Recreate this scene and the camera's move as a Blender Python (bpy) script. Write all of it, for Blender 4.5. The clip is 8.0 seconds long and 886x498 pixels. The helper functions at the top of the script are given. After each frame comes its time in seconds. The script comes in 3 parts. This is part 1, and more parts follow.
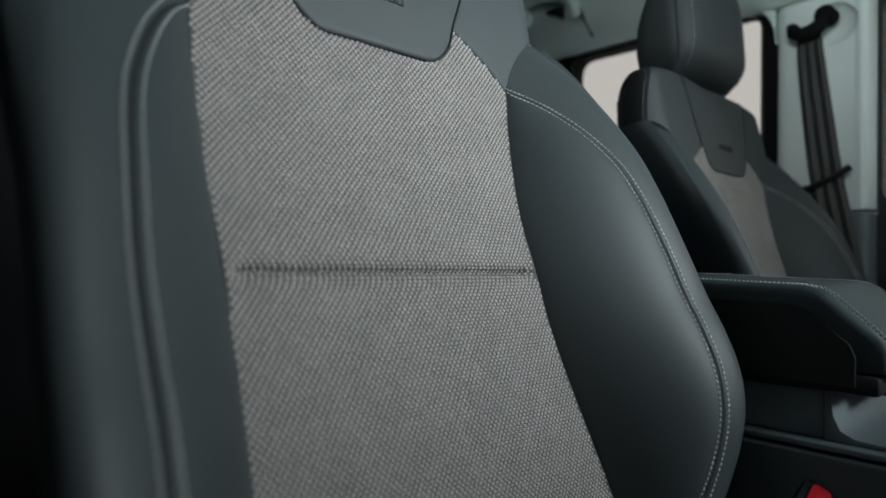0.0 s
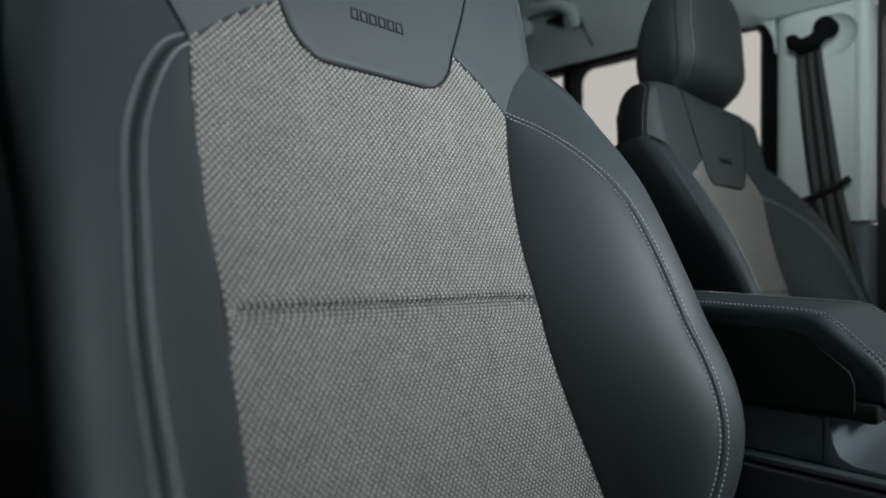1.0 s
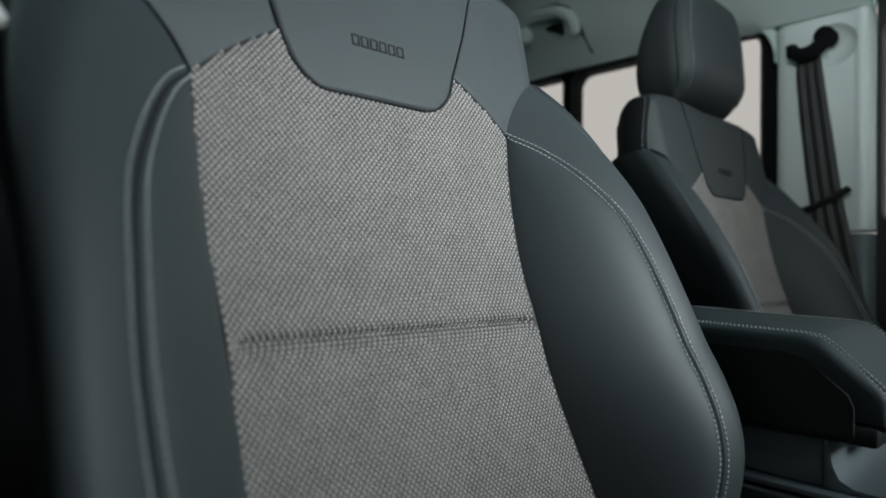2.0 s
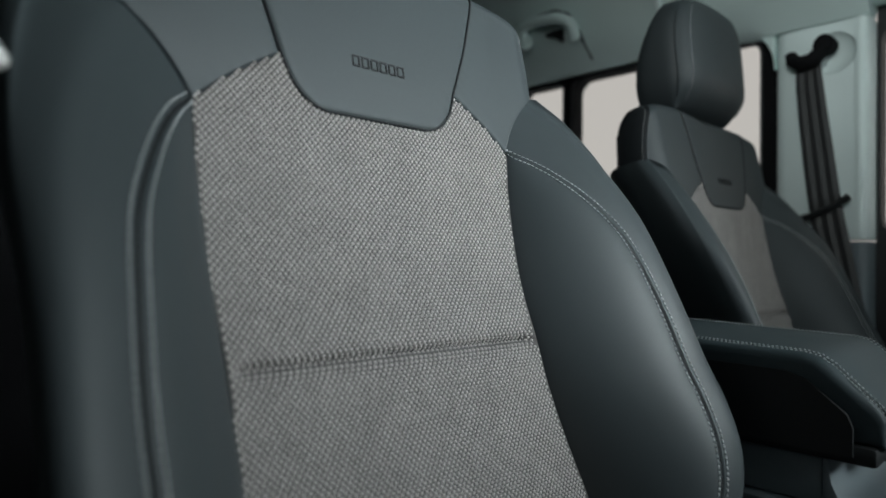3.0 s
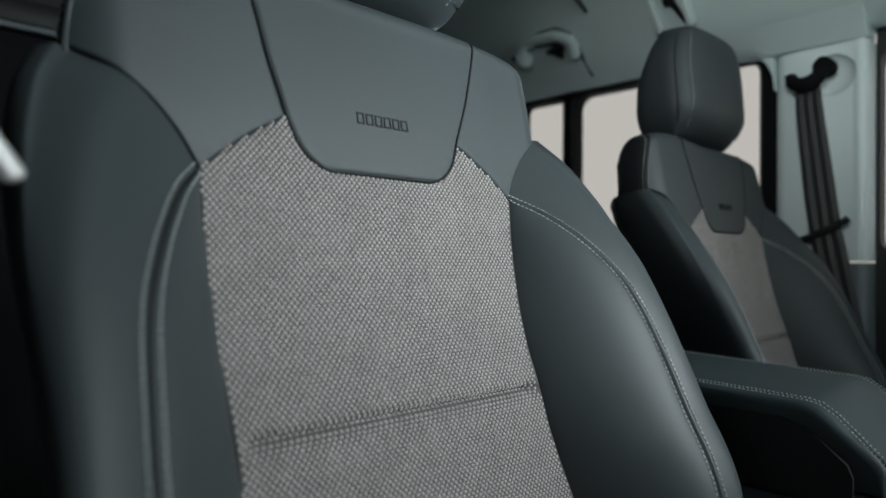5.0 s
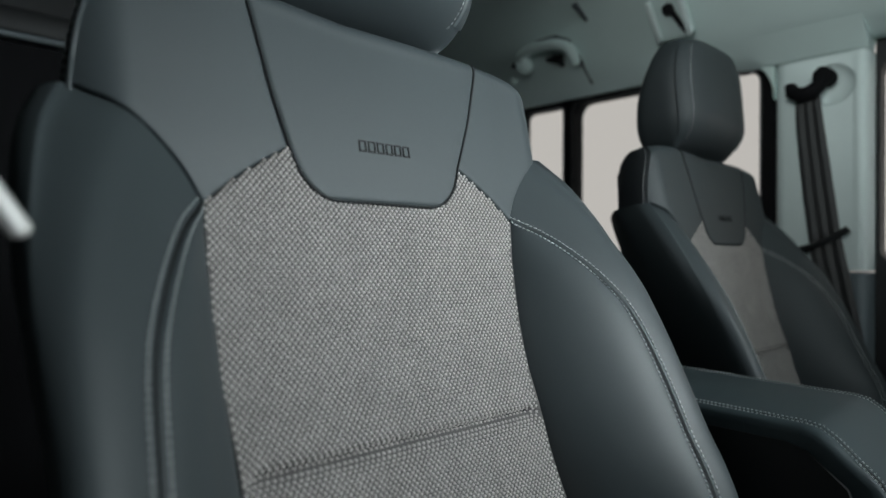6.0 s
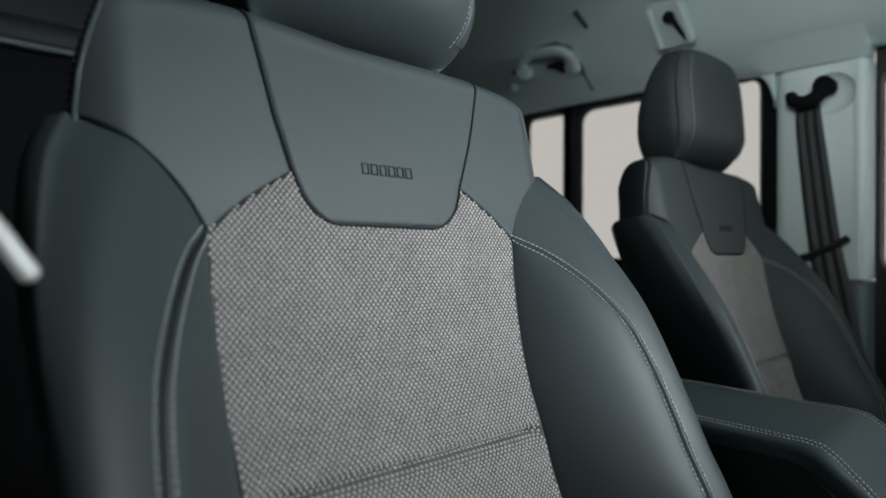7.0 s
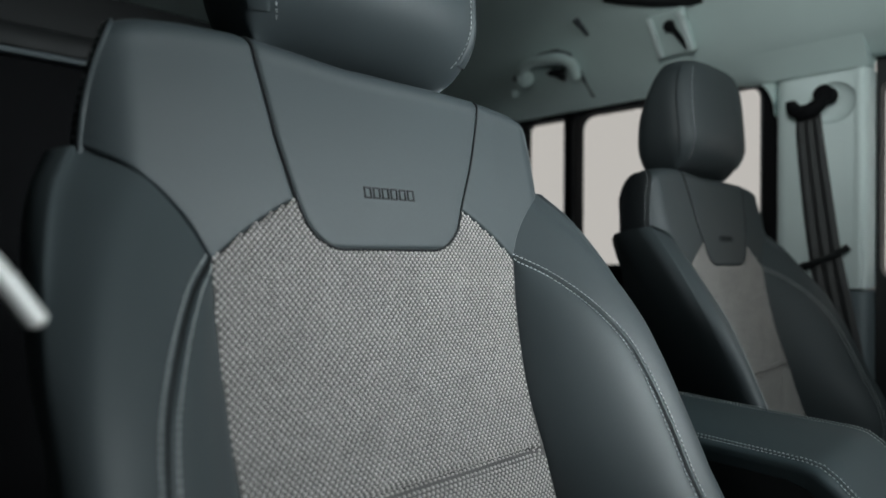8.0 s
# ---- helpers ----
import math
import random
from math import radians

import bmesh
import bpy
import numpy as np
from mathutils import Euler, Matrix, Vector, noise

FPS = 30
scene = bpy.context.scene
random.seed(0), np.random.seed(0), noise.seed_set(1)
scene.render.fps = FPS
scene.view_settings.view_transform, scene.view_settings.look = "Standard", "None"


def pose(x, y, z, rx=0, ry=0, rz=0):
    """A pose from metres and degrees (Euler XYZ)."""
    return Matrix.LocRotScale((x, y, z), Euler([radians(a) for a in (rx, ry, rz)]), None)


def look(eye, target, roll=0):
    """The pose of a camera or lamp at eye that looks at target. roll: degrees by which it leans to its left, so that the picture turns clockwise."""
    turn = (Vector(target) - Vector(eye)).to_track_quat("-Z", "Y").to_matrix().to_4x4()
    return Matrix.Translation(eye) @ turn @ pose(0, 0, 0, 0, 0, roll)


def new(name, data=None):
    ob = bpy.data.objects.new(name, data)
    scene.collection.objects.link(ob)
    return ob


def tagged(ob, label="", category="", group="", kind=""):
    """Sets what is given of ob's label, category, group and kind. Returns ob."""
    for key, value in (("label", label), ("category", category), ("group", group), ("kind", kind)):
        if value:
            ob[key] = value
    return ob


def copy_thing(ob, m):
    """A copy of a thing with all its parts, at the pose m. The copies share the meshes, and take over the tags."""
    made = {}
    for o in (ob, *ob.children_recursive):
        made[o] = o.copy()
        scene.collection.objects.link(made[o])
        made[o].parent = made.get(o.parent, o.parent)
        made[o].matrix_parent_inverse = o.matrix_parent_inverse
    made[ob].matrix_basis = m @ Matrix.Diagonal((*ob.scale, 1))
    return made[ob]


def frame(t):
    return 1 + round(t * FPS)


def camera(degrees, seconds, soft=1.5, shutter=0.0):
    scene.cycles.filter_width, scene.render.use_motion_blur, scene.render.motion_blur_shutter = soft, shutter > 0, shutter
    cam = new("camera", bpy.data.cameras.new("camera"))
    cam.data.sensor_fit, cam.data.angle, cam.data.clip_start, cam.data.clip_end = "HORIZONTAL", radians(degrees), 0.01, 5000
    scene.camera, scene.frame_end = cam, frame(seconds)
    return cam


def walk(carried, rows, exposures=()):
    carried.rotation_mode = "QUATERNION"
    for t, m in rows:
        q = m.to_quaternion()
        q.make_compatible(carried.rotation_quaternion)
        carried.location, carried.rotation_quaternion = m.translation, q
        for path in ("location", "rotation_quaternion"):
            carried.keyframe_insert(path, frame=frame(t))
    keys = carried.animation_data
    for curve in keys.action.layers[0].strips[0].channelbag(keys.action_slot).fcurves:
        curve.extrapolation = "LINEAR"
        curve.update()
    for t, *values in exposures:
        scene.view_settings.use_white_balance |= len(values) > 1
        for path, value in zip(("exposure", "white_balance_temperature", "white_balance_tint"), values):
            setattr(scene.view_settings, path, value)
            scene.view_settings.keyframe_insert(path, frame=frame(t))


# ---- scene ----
cam = camera(70.0, 8.0, soft=1.55)
PATH = [
    (0, (0.026, 0.001, 0.712), (1.408, 1.446, 0.729), 0.6),
    (0.5, (0.026, 0.0, 0.722), (1.408, 1.446, 0.74), 0.6),
    (1, (0.025, 0.0, 0.734), (1.407, 1.446, 0.751), 0.5),
    (1.5, (0.024, 0.0, 0.745), (1.406, 1.445, 0.76), 0.5),
    (3, (0.022, -0.001, 0.77), (1.405, 1.444, 0.783), 0.5),
    (3.5, (0.021, -0.001, 0.779), (1.404, 1.443, 0.791), 0.5),
    (4, (0.02, -0.001, 0.789), (1.403, 1.443, 0.801), 0.4),
    (4.5, (0.018, -0.002, 0.801), (1.402, 1.443, 0.813), 0.4),
    (6, (0.013, -0.002, 0.835), (1.398, 1.441, 0.842), 0.3),
    (6.5, (0.012, -0.002, 0.845), (1.397, 1.441, 0.849), 0.3),
    (7, (0.01, -0.002, 0.853), (1.396, 1.441, 0.857), 0.3),
    (7.5, (0.009, -0.003, 0.863), (1.393, 1.44, 0.864), 0.3),
    (8, (0.007, -0.003, 0.872), (1.392, 1.44, 0.873), 0.3),
]
cam.data.dof.use_dof = True
cam.data.dof.focus_distance = 0.60
cam.data.dof.aperture_fstop = 3.5
walk(cam, [(t, look(eye, target, roll)) for t, eye, target, roll in PATH])


# ---- light ----
world = bpy.data.worlds.new("studio")
scene.world = world
world.use_nodes = True
wb = world.node_tree.nodes["Background"]
wb.inputs["Color"].default_value = (0.88, 0.97, 1.0, 1)
wb.inputs["Strength"].default_value = 0.50


def area(name, eye, target, sx, sy, watts, colour):
    lamp = bpy.data.lights.new(name, "AREA")
    lamp.shape, lamp.size, lamp.size_y, lamp.energy, lamp.color = "RECTANGLE", sx, sy, watts, colour
    ob = new(name, lamp)
    ob.matrix_world = look(eye, target)
    return ob


softbox = area("windscreen_key", (0.92, -1.12, 1.27), (0.60, 0.4, 0.95), 0.8, 0.36, 3.2, (0.87, 0.975, 1.0))
softbox.data.spread = radians(40)
area("windscreen_sky", (1.02, -1.20, 1.25), (0.92, 0.4, 1.05), 1.1, 0.36, 7.0, (0.87, 0.98, 1.0))
# Added fill from the door side that brightens the far pillar and rail.
side_light = area("door_side_fill", (-0.405, 0.0, 1.29), (1.39, 0.48, 1.22), 0.7, 0.13, 0.92, (0.93, 1.0, 0.99))
side_light.data.spread = radians(44)


# ---- materials ----
def material(name, colour, rough=0.5, metal=0.0, coat=0.0, spec=0.5):
    m = bpy.data.materials.new(name)
    m.use_nodes = True
    b = m.node_tree.nodes["Principled BSDF"]
    b.inputs["Base Color"].default_value = (*colour, 1)
    b.inputs["Roughness"].default_value = rough
    b.inputs["Metallic"].default_value = metal
    b.inputs["Coat Weight"].default_value = coat
    b.inputs["Specular IOR Level"].default_value = spec
    return m


def grain(m, colour, scale, bump, dist, var=0.25, kind="VORONOI", stain=9.0, rough=None):
    """Fine grain as bump and colour, and broad soft unevenness of tone."""
    t = m.node_tree
    b = t.nodes["Principled BSDF"]
    co = t.nodes.new("ShaderNodeTexCoord")
    if kind == "VORONOI":
        g = t.nodes.new("ShaderNodeTexVoronoi")
        g.feature = "SMOOTH_F1"
        g.inputs["Scale"].default_value = scale
        out = g.outputs["Distance"]
    else:
        g = t.nodes.new("ShaderNodeTexNoise")
        g.inputs["Scale"].default_value = scale
        g.inputs["Detail"].default_value = 3
        out = g.outputs["Fac"]
    t.links.new(co.outputs["Object"], g.inputs["Vector"])
    n = t.nodes.new("ShaderNodeTexNoise")
    n.inputs["Scale"].default_value = stain
    n.inputs["Detail"].default_value = 4
    t.links.new(co.outputs["Object"], n.inputs["Vector"])
    add = t.nodes.new("ShaderNodeMath")
    add.operation = "MULTIPLY_ADD"
    t.links.new(out, add.inputs[0])
    add.inputs[1].default_value = 0.35
    t.links.new(n.outputs["Fac"], add.inputs[2])
    ramp = t.nodes.new("ShaderNodeMapRange")
    ramp.inputs["From Min"].default_value, ramp.inputs["From Max"].default_value = 0.3, 1.0
    ramp.inputs["To Min"].default_value, ramp.inputs["To Max"].default_value = 1 - var, 1 + var
    t.links.new(add.outputs[0], ramp.inputs["Value"])
    mul = t.nodes.new("ShaderNodeVectorMath")
    mul.operation = "SCALE"
    mul.inputs[0].default_value = colour
    t.links.new(ramp.outputs["Result"], mul.inputs["Scale"])
    t.links.new(mul.outputs["Vector"], b.inputs["Base Color"])
    bp = t.nodes.new("ShaderNodeBump")
    bp.inputs["Strength"].default_value = bump
    bp.inputs["Distance"].default_value = dist
    t.links.new(out, bp.inputs["Height"])
    t.links.new(bp.outputs["Normal"], b.inputs["Normal"])
    if rough:
        r = t.nodes.new("ShaderNodeMapRange")
        r.inputs["To Min"].default_value, r.inputs["To Max"].default_value = rough
        t.links.new(n.outputs["Fac"], r.inputs["Value"])
        t.links.new(r.outputs["Result"], b.inputs["Roughness"])
    return m


LEATHER_C = (0.034, 0.043, 0.047)
leather = grain(material("grey leather", LEATHER_C, 0.58, spec=0.5), LEATHER_C, 1100, 0.06, 0.0003, 0.10, rough=(0.50, 0.64))
DARK_C = (0.026, 0.031, 0.035)
dark_leather = grain(material("dark leather", DARK_C, 0.5), DARK_C, 1100, 0.06, 0.0003, 0.12, rough=(0.52, 0.64))
PAD_C = (0.435, 0.404, 0.388)
cloth_thread = grain(material("woven thread", PAD_C, 0.75), PAD_C, 1500, 0.3, 0.0003, 0.18, "NOISE", 40)
BASE_C = (0.092, 0.087, 0.085)
cloth_base = grain(material("woven ground", BASE_C, 0.9), BASE_C, 1400, 0.4, 0.0004, 0.2, "NOISE", 30)
thread = material("sewing thread", (0.50, 0.52, 0.52), 0.6)
# Near-black of seams, also put in for shade in panel gap and crease.
groove = material("dark seam and shade line", (0.008, 0.009, 0.010), 0.8)
matt_black = grain(material("matt black plastic", (0.006, 0.006, 0.007), 0.8, spec=0.12), (0.006, 0.006, 0.007), 900, 0.2, 0.0003, 0.2)
ARM_C = (0.028, 0.041, 0.046)
arm_leather = grain(material("armrest leather", ARM_C, 0.6, spec=0.35), ARM_C, 1100, 0.10, 0.0003, 0.12, rough=(0.55, 0.68))
CONSOLE_C = (0.050, 0.060, 0.067)
console_plastic = grain(material("console plastic", CONSOLE_C, 0.6), CONSOLE_C, 800, 0.2, 0.0003, 0.12, rough=(0.5, 0.62))
BLACK_C = (0.012, 0.013, 0.014)
black_plastic = grain(material("black plastic", BLACK_C, 0.55, spec=0.3), BLACK_C, 700, 0.2, 0.0003, 0.15, rough=(0.45, 0.62))
GREY_C = (0.110, 0.134, 0.147)
grey_plastic = grain(material("slate plastic", GREY_C, 0.6), GREY_C, 800, 0.2, 0.0003, 0.12, rough=(0.5, 0.65))
TRIM_C = (0.69, 0.785, 0.775)
trim_plastic = grain(material("pale trim plastic", TRIM_C, 0.55), TRIM_C, 700, 0.15, 0.0003, 0.05, rough=(0.45, 0.6))
ROOF_C = (0.595, 0.715, 0.695)
headliner = grain(material("headliner felt", ROOF_C, 0.95), ROOF_C, 600, 0.4, 0.0006, 0.08, "NOISE", 6)
chrome = material("brushed steel", (0.72, 0.71, 0.69), 0.6, 0.5)
red_plastic = material("red plastic", (0.60, 0.012, 0.018), 0.4)
CARPET_C = (0.018, 0.019, 0.02)
carpet = grain(material("dark carpet", CARPET_C, 0.95), CARPET_C, 500, 0.8, 0.002, 0.3, "NOISE", 12)
WEB_C = (0.026, 0.027, 0.028)
webbing = grain(material("belt webbing", WEB_C, 0.6), WEB_C, 900, 0.5, 0.0005, 0.2, "NOISE", 20)
glass = material("window glass", (1, 1, 1), 0.0)
glass.node_tree.nodes["Principled BSDF"].inputs["Transmission Weight"].default_value = 1.0
glass.node_tree.nodes["Principled BSDF"].inputs["IOR"].default_value = 1.02


# ---- mesh helpers ----
def mesh_ob(name, verts, faces, mat, parent=None, label="", smooth=True):
    me = bpy.data.meshes.new(name)
    me.from_pydata([tuple(map(float, v)) for v in verts], [], [tuple(int(i) for i in f) for f in faces])
    me.materials.append(mat)
    if smooth:
        me.shade_smooth()
    me.update()
    ob = new(name, me)
    if parent:
        ob.parent = parent
    if label:
        tagged(ob, label)
    return ob


def part(name, bm, mat, parent=None, label="", smooth=True):
    me = bpy.data.meshes.new(name)
    bm.normal_update()
    bm.to_mesh(me)
    bm.free()
    me.materials.append(mat)
    if smooth:
        me.shade_smooth()
        me.set_sharp_from_angle(angle=radians(38))
    ob = new(name, me)
    if parent:
        ob.parent = parent
    if label:
        tagged(ob, label)
    return ob


def thing(name, x, y, z, label, category, group="", kind=""):
    ob = new(name)
    ob.empty_display_size = 0.05
    ob.location = (x, y, z)
    return tagged(ob, label, category, group, kind)


def box(bm, x0, x1, y0, y1, z0, z1, bevel=0.0, seg=2):
    r = bmesh.ops.create_cube(bm, size=1, matrix=Matrix.Translation(((x0 + x1) / 2, (y0 + y1) / 2, (z0 + z1) / 2)) @ Matrix.Diagonal((x1 - x0, y1 - y0, z1 - z0, 1)))
    if bevel:
        es = list({e for v in r["verts"] for e in v.link_edges})
        bmesh.ops.bevel(bm, geom=es, offset=bevel, segments=seg, affect="EDGES", profile=0.5)
    return bm


def prism(bm, outline, d0, d1, plane="yz", bevel=0.0, seg=2):
    """A closed outline drawn out from d0 to d1 along the axis that the plane leaves over."""
    def at(p, d):
        return {"yz": (d, p[0], p[1]), "xz": (p[0], d, p[1]), "xy": (p[0], p[1], d)}[plane]
    a = [bm.verts.new(at(p, d0)) for p in outline]
    b = [bm.verts.new(at(p, d1)) for p in outline]
    n = len(a)
    fs = [bm.faces.new(a), bm.faces.new(b[::-1])]
    for k in range(n):
        fs.append(bm.faces.new((a[k], b[k], b[(k + 1) % n], a[(k + 1) % n])))
    bmesh.ops.recalc_face_normals(bm, faces=fs)
    if bevel:
        es = {e for f in fs[:2] for e in f.edges}
        bmesh.ops.bevel(bm, geom=list(es), offset=bevel, segments=seg, affect="EDGES", profile=0.5)
    return bm


def rounded(x0, x1, z0, z1, r, n=6):
    pts = []
    for cx, cz, a0 in ((x1 - r, z1 - r, 0), (x0 + r, z1 - r, 90), (x0 + r, z0 + r, 180), (x1 - r, z0 + r, 270)):
        for k in range(n + 1):
            a = radians(a0 + 90 * k / n)
            pts.append((cx + r * math.cos(a), cz + r * math.sin(a)))
    return pts


def tube(bm, path, radius, n=10, flat=1.0):
    """A round or flattened rod along a path, closed at both ends."""
    path = [Vector(p) for p in path]
    rings = []
    for k, p in enumerate(path):
        d = (path[min(k + 1, len(path) - 1)] - path[max(k - 1, 0)]).normalized()
        side = d.cross(Vector((0, 0, 1)))
        if side.length < 0.1:
            side = d.cross(Vector((1, 0, 0)))
        side.normalize()
        up = side.cross(d)
        r = radius(k / (len(path) - 1)) if callable(radius) else radius
        rings.append([bm.verts.new(p + side * r * math.cos(6.2832 * i / n) + up * r * flat * math.sin(6.2832 * i / n)) for i in range(n)])
    for a, b in zip(rings, rings[1:]):
        for i in range(n):
            bm.faces.new((a[i], a[(i + 1) % n], b[(i + 1) % n], b[i]))
    bm.faces.new(rings[0][::-1])
    bm.faces.new(rings[-1])
    bmesh.ops.recalc_face_normals(bm, faces=bm.faces)
    return bm


def spline(knots, x):
    """Smooth curve through (x, value, ...) knots in rising x, for an array of x."""
    k = np.array(sorted(knots), float)
    xs, ys = k[:, 0], k[:, 1:]
    x = np.clip(np.asarray(x, float), xs[0], xs[-1])
    m = np.zeros_like(ys)
    d = np.diff(ys, axis=0) / np.diff(xs)[:, None]
    m[1:-1] = (d[1:] + d[:-1]) / 2
    m[0], m[-1] = d[0], d[-1]
    i = np.clip(np.searchsorted(xs, x) - 1, 0, len(xs) - 2)
    h = (xs[i + 1] - xs[i])[..., None]
    t = ((x - xs[i]) / (xs[i + 1] - xs[i]))[..., None]
    return (2 * t**3 - 3 * t**2 + 1) * ys[i] + (t**3 - 2 * t**2 + t) * h * m[i] + (-2 * t**3 + 3 * t**2) * ys[i + 1] + (t**3 - t**2) * h * m[i + 1]


def spread(n):
    """n values from 0 to 1, closer at both ends."""
    t = np.linspace(0, 1, n)
    return 0.45 * t + 0.55 * (0.5 - 0.5 * np.cos(np.pi * t))


def padded(name, P, mat, parent, edges="LRTB", depth=0.004, width=0.008, label="", front=(0, -1, 0)):
    """An upholstery panel from a grid of places: its flagged edges roll down into the seam."""
    P = np.array(P, float)
    gu, gv = np.gradient(P, axis=0), np.gradient(P, axis=1)
    N = np.cross(gu, gv)
    N /= np.linalg.norm(N, axis=2)[..., None] + 1e-12
    if (N * np.array(front)).sum(axis=2).mean() < 0:
        N = -N
    lu = np.zeros(P.shape[:2])
    lu[1:] = np.cumsum(np.linalg.norm(np.diff(P, axis=0), axis=2), axis=0)
    lv = np.zeros(P.shape[:2])
    lv[:, 1:] = np.cumsum(np.linalg.norm(np.diff(P, axis=1), axis=2), axis=1)
    sink = np.zeros(P.shape[:2])
    for e, d in (("L", lu), ("R", lu[-1:] - lu), ("B", lv), ("T", lv[:, -1:] - lv), ("b", P[..., 2] - P[:, :1, 2])):
        if e in edges:
            q = np.clip(1 - d / width, 0, 1)
            sink = np.maximum(sink, depth * (1 - np.sqrt(np.clip(1 - q * q, 0, 1))))
    if mat is not cloth_base:
        # stuffing is never quite even, and the seams draw the leather in
        near = np.min([d for e, d in (("L", lu), ("R", lu[-1:] - lu), ("B", lv), ("T", lv[:, -1:] - lv)) if e in edges] or [lu * 0 + 1], axis=0)
        a, b, c = P[..., 0], P[..., 1], P[..., 2]
        sink = sink + 0.00016 * np.sin(31 * c + 13 * a + 1.3) * np.sin(27 * a - 11 * c)
        sink = sink + 0.00016 * np.exp(-near / 0.006) * np.sin(430 * c + 390 * a + 2 * np.sin(60 * c))
    Q = P - N * sink[..., None]
    nu, nv = Q.shape[:2]
    idx = np.arange(nu * nv).reshape(nu, nv)
    F = np.stack([idx[:-1, :-1], idx[1:, :-1], idx[1:, 1:], idx[:-1, 1:]], -1).reshape(-1, 4)
    a, b, c = Q[0, 0], Q[1, 0], Q[1, 1]
    mid = (nu // 2, nv // 2)
    if np.dot(np.cross(gu[mid], gv[mid]), N[mid]) < 0:
        F = F[:, ::-1]
    return mesh_ob(name, Q.reshape(-1, 3), F, mat, parent, label)


def along(path, pitch):
    """Places and directions at even steps along a polyline."""
    path = np.array(path, float)
    s = np.concatenate([[0], np.cumsum(np.linalg.norm(np.diff(path, axis=0), axis=1))])
    at = np.arange(pitch / 2, s[-1], pitch)
    p = np.stack([np.interp(at, s, path[:, k]) for k in range(3)], 1)
    q = np.stack([np.interp(at + 1e-4, s, path[:, k]) for k in range(3)], 1)
    d = q - p
    return p, d / (np.linalg.norm(d, axis=1)[:, None] + 1e-12)


def stitches(name, path, parent, normal, pitch=0.0056, length=0.0034, r=0.00055, mat=None):
    """A row of single sewn stitches, sunk at both ends."""
    p, d = along(path, pitch)
    n = np.array(normal, float)
    n = np.tile(n / np.linalg.norm(n), (len(p), 1)) if n.ndim == 1 else n
    s = np.cross(d, n)
    s /= np.linalg.norm(s, axis=1)[:, None] + 1e-12
    V, F = [], []
    for k in range(len(p)):
        o = len(V)
        for f, lift, rr in ((-0.5, -0.0006, 0.5), (-0.28, 0.0004, 1), (0.28, 0.0004, 1), (0.5, -0.0006, 0.5)):
            c = p[k] + d[k] * length * f + n[k] * lift
            V += [c - s[k] * r * rr, c + n[k] * r * rr, c + s[k] * r * rr, c - n[k] * r * rr]
        for a in range(3):
            for i in range(4):
                F.append((o + a * 4 + i, o + a * 4 + (i + 1) % 4, o + a * 4 + 4 + (i + 1) % 4, o + a * 4 + 4 + i))
        F += [(o, o + 3, o + 2, o + 1), (o + 12, o + 13, o + 14, o + 15)]
    return tagged(mesh_ob(name, V, F, mat or thread, parent), kind="stuff")


# ---- the seat ----
SEAT_X, SEAT_Y, SEAT_Z = 0.326, 0.10, 0.20
TOP_R = 0.015


def back_y(z):
    return spline([(0.40, 0.262), (0.50, 0.283), (0.60, 0.311), (0.70, 0.341), (0.80, 0.370), (0.863, 0.386), (0.91, 0.394), (0.96, 0.405), (1.03, 0.424)], z)[..., 0]


def cloth_half(z):
    return spline([(0.40, 0.1655), (0.50, 0.1590), (0.55, 0.1525), (0.62, 0.1440), (0.70, 0.1385), (0.76, 0.1400), (0.82, 0.1440), (0.864, 0.1475), (0.95, 0.15)], z)[..., 0]


def cloth_mid(z):
    """The woven centre runs a little to one side lower down."""
    return spline([(0.40, 0.0195), (0.50, 0.0160), (0.55, 0.0095), (0.62, 0.0002), (0.70, -0.0065), (0.76, -0.0080), (0.82, -0.0050), (0.864, 0.0), (0.95, 0.0)], z)[..., 0]


STITCH = [(0.40, 0.150, 0.235), (0.48, 0.176, 0.228), (0.52, 0.198, 0.220), (0.56, 0.210, 0.213), (0.59, 0.2150, 0.212), (0.62, 0.2165, 0.2175), (0.65, 0.2165, 0.2295),
          (0.68, 0.2165, 0.2455), (0.71, 0.2160, 0.2590), (0.75, 0.2125, 0.2775), (0.77, 0.2100, 0.2880), (0.79, 0.2055, 0.3000), (0.81, 0.1965, 0.3160),
          (0.83, 0.1840, 0.3360), (0.85, 0.1665, 0.3620), (0.864, 0.1475, 0.3860)]
PEAK_X, PEAK_Z = 0.0835, 0.9075
PANEL_Z = 0.8715


def panel_half(q):
    """Half width of the head panel, whose lower corners are round."""
    q = np.asarray(q, float)
    side = np.interp(q, [0.86, PEAK_Z, 0.95, 1.00, 1.04, 1.2], [0.066, PEAK_X, 0.0995, 0.1150, 0.124, 0.124])
    r = 0.024
    dz = np.clip((q - PANEL_Z) / r, 0, 1)
    return side - r * (1 - np.sqrt(np.clip(1 - (1 - dz) ** 2, 0, 1)))


def panel_mid(q):
    return np.interp(q, [0.91, 1.0, 1.1], [0.0, 0.0115, 0.014])


def top_z(x):
    return spline([(0, 1.019), (0.12, 1.0175), (0.165, 1.014), (0.19, 1.0085), (0.207, 0.999), (0.22, 0.978)], np.abs(x))[..., 0]


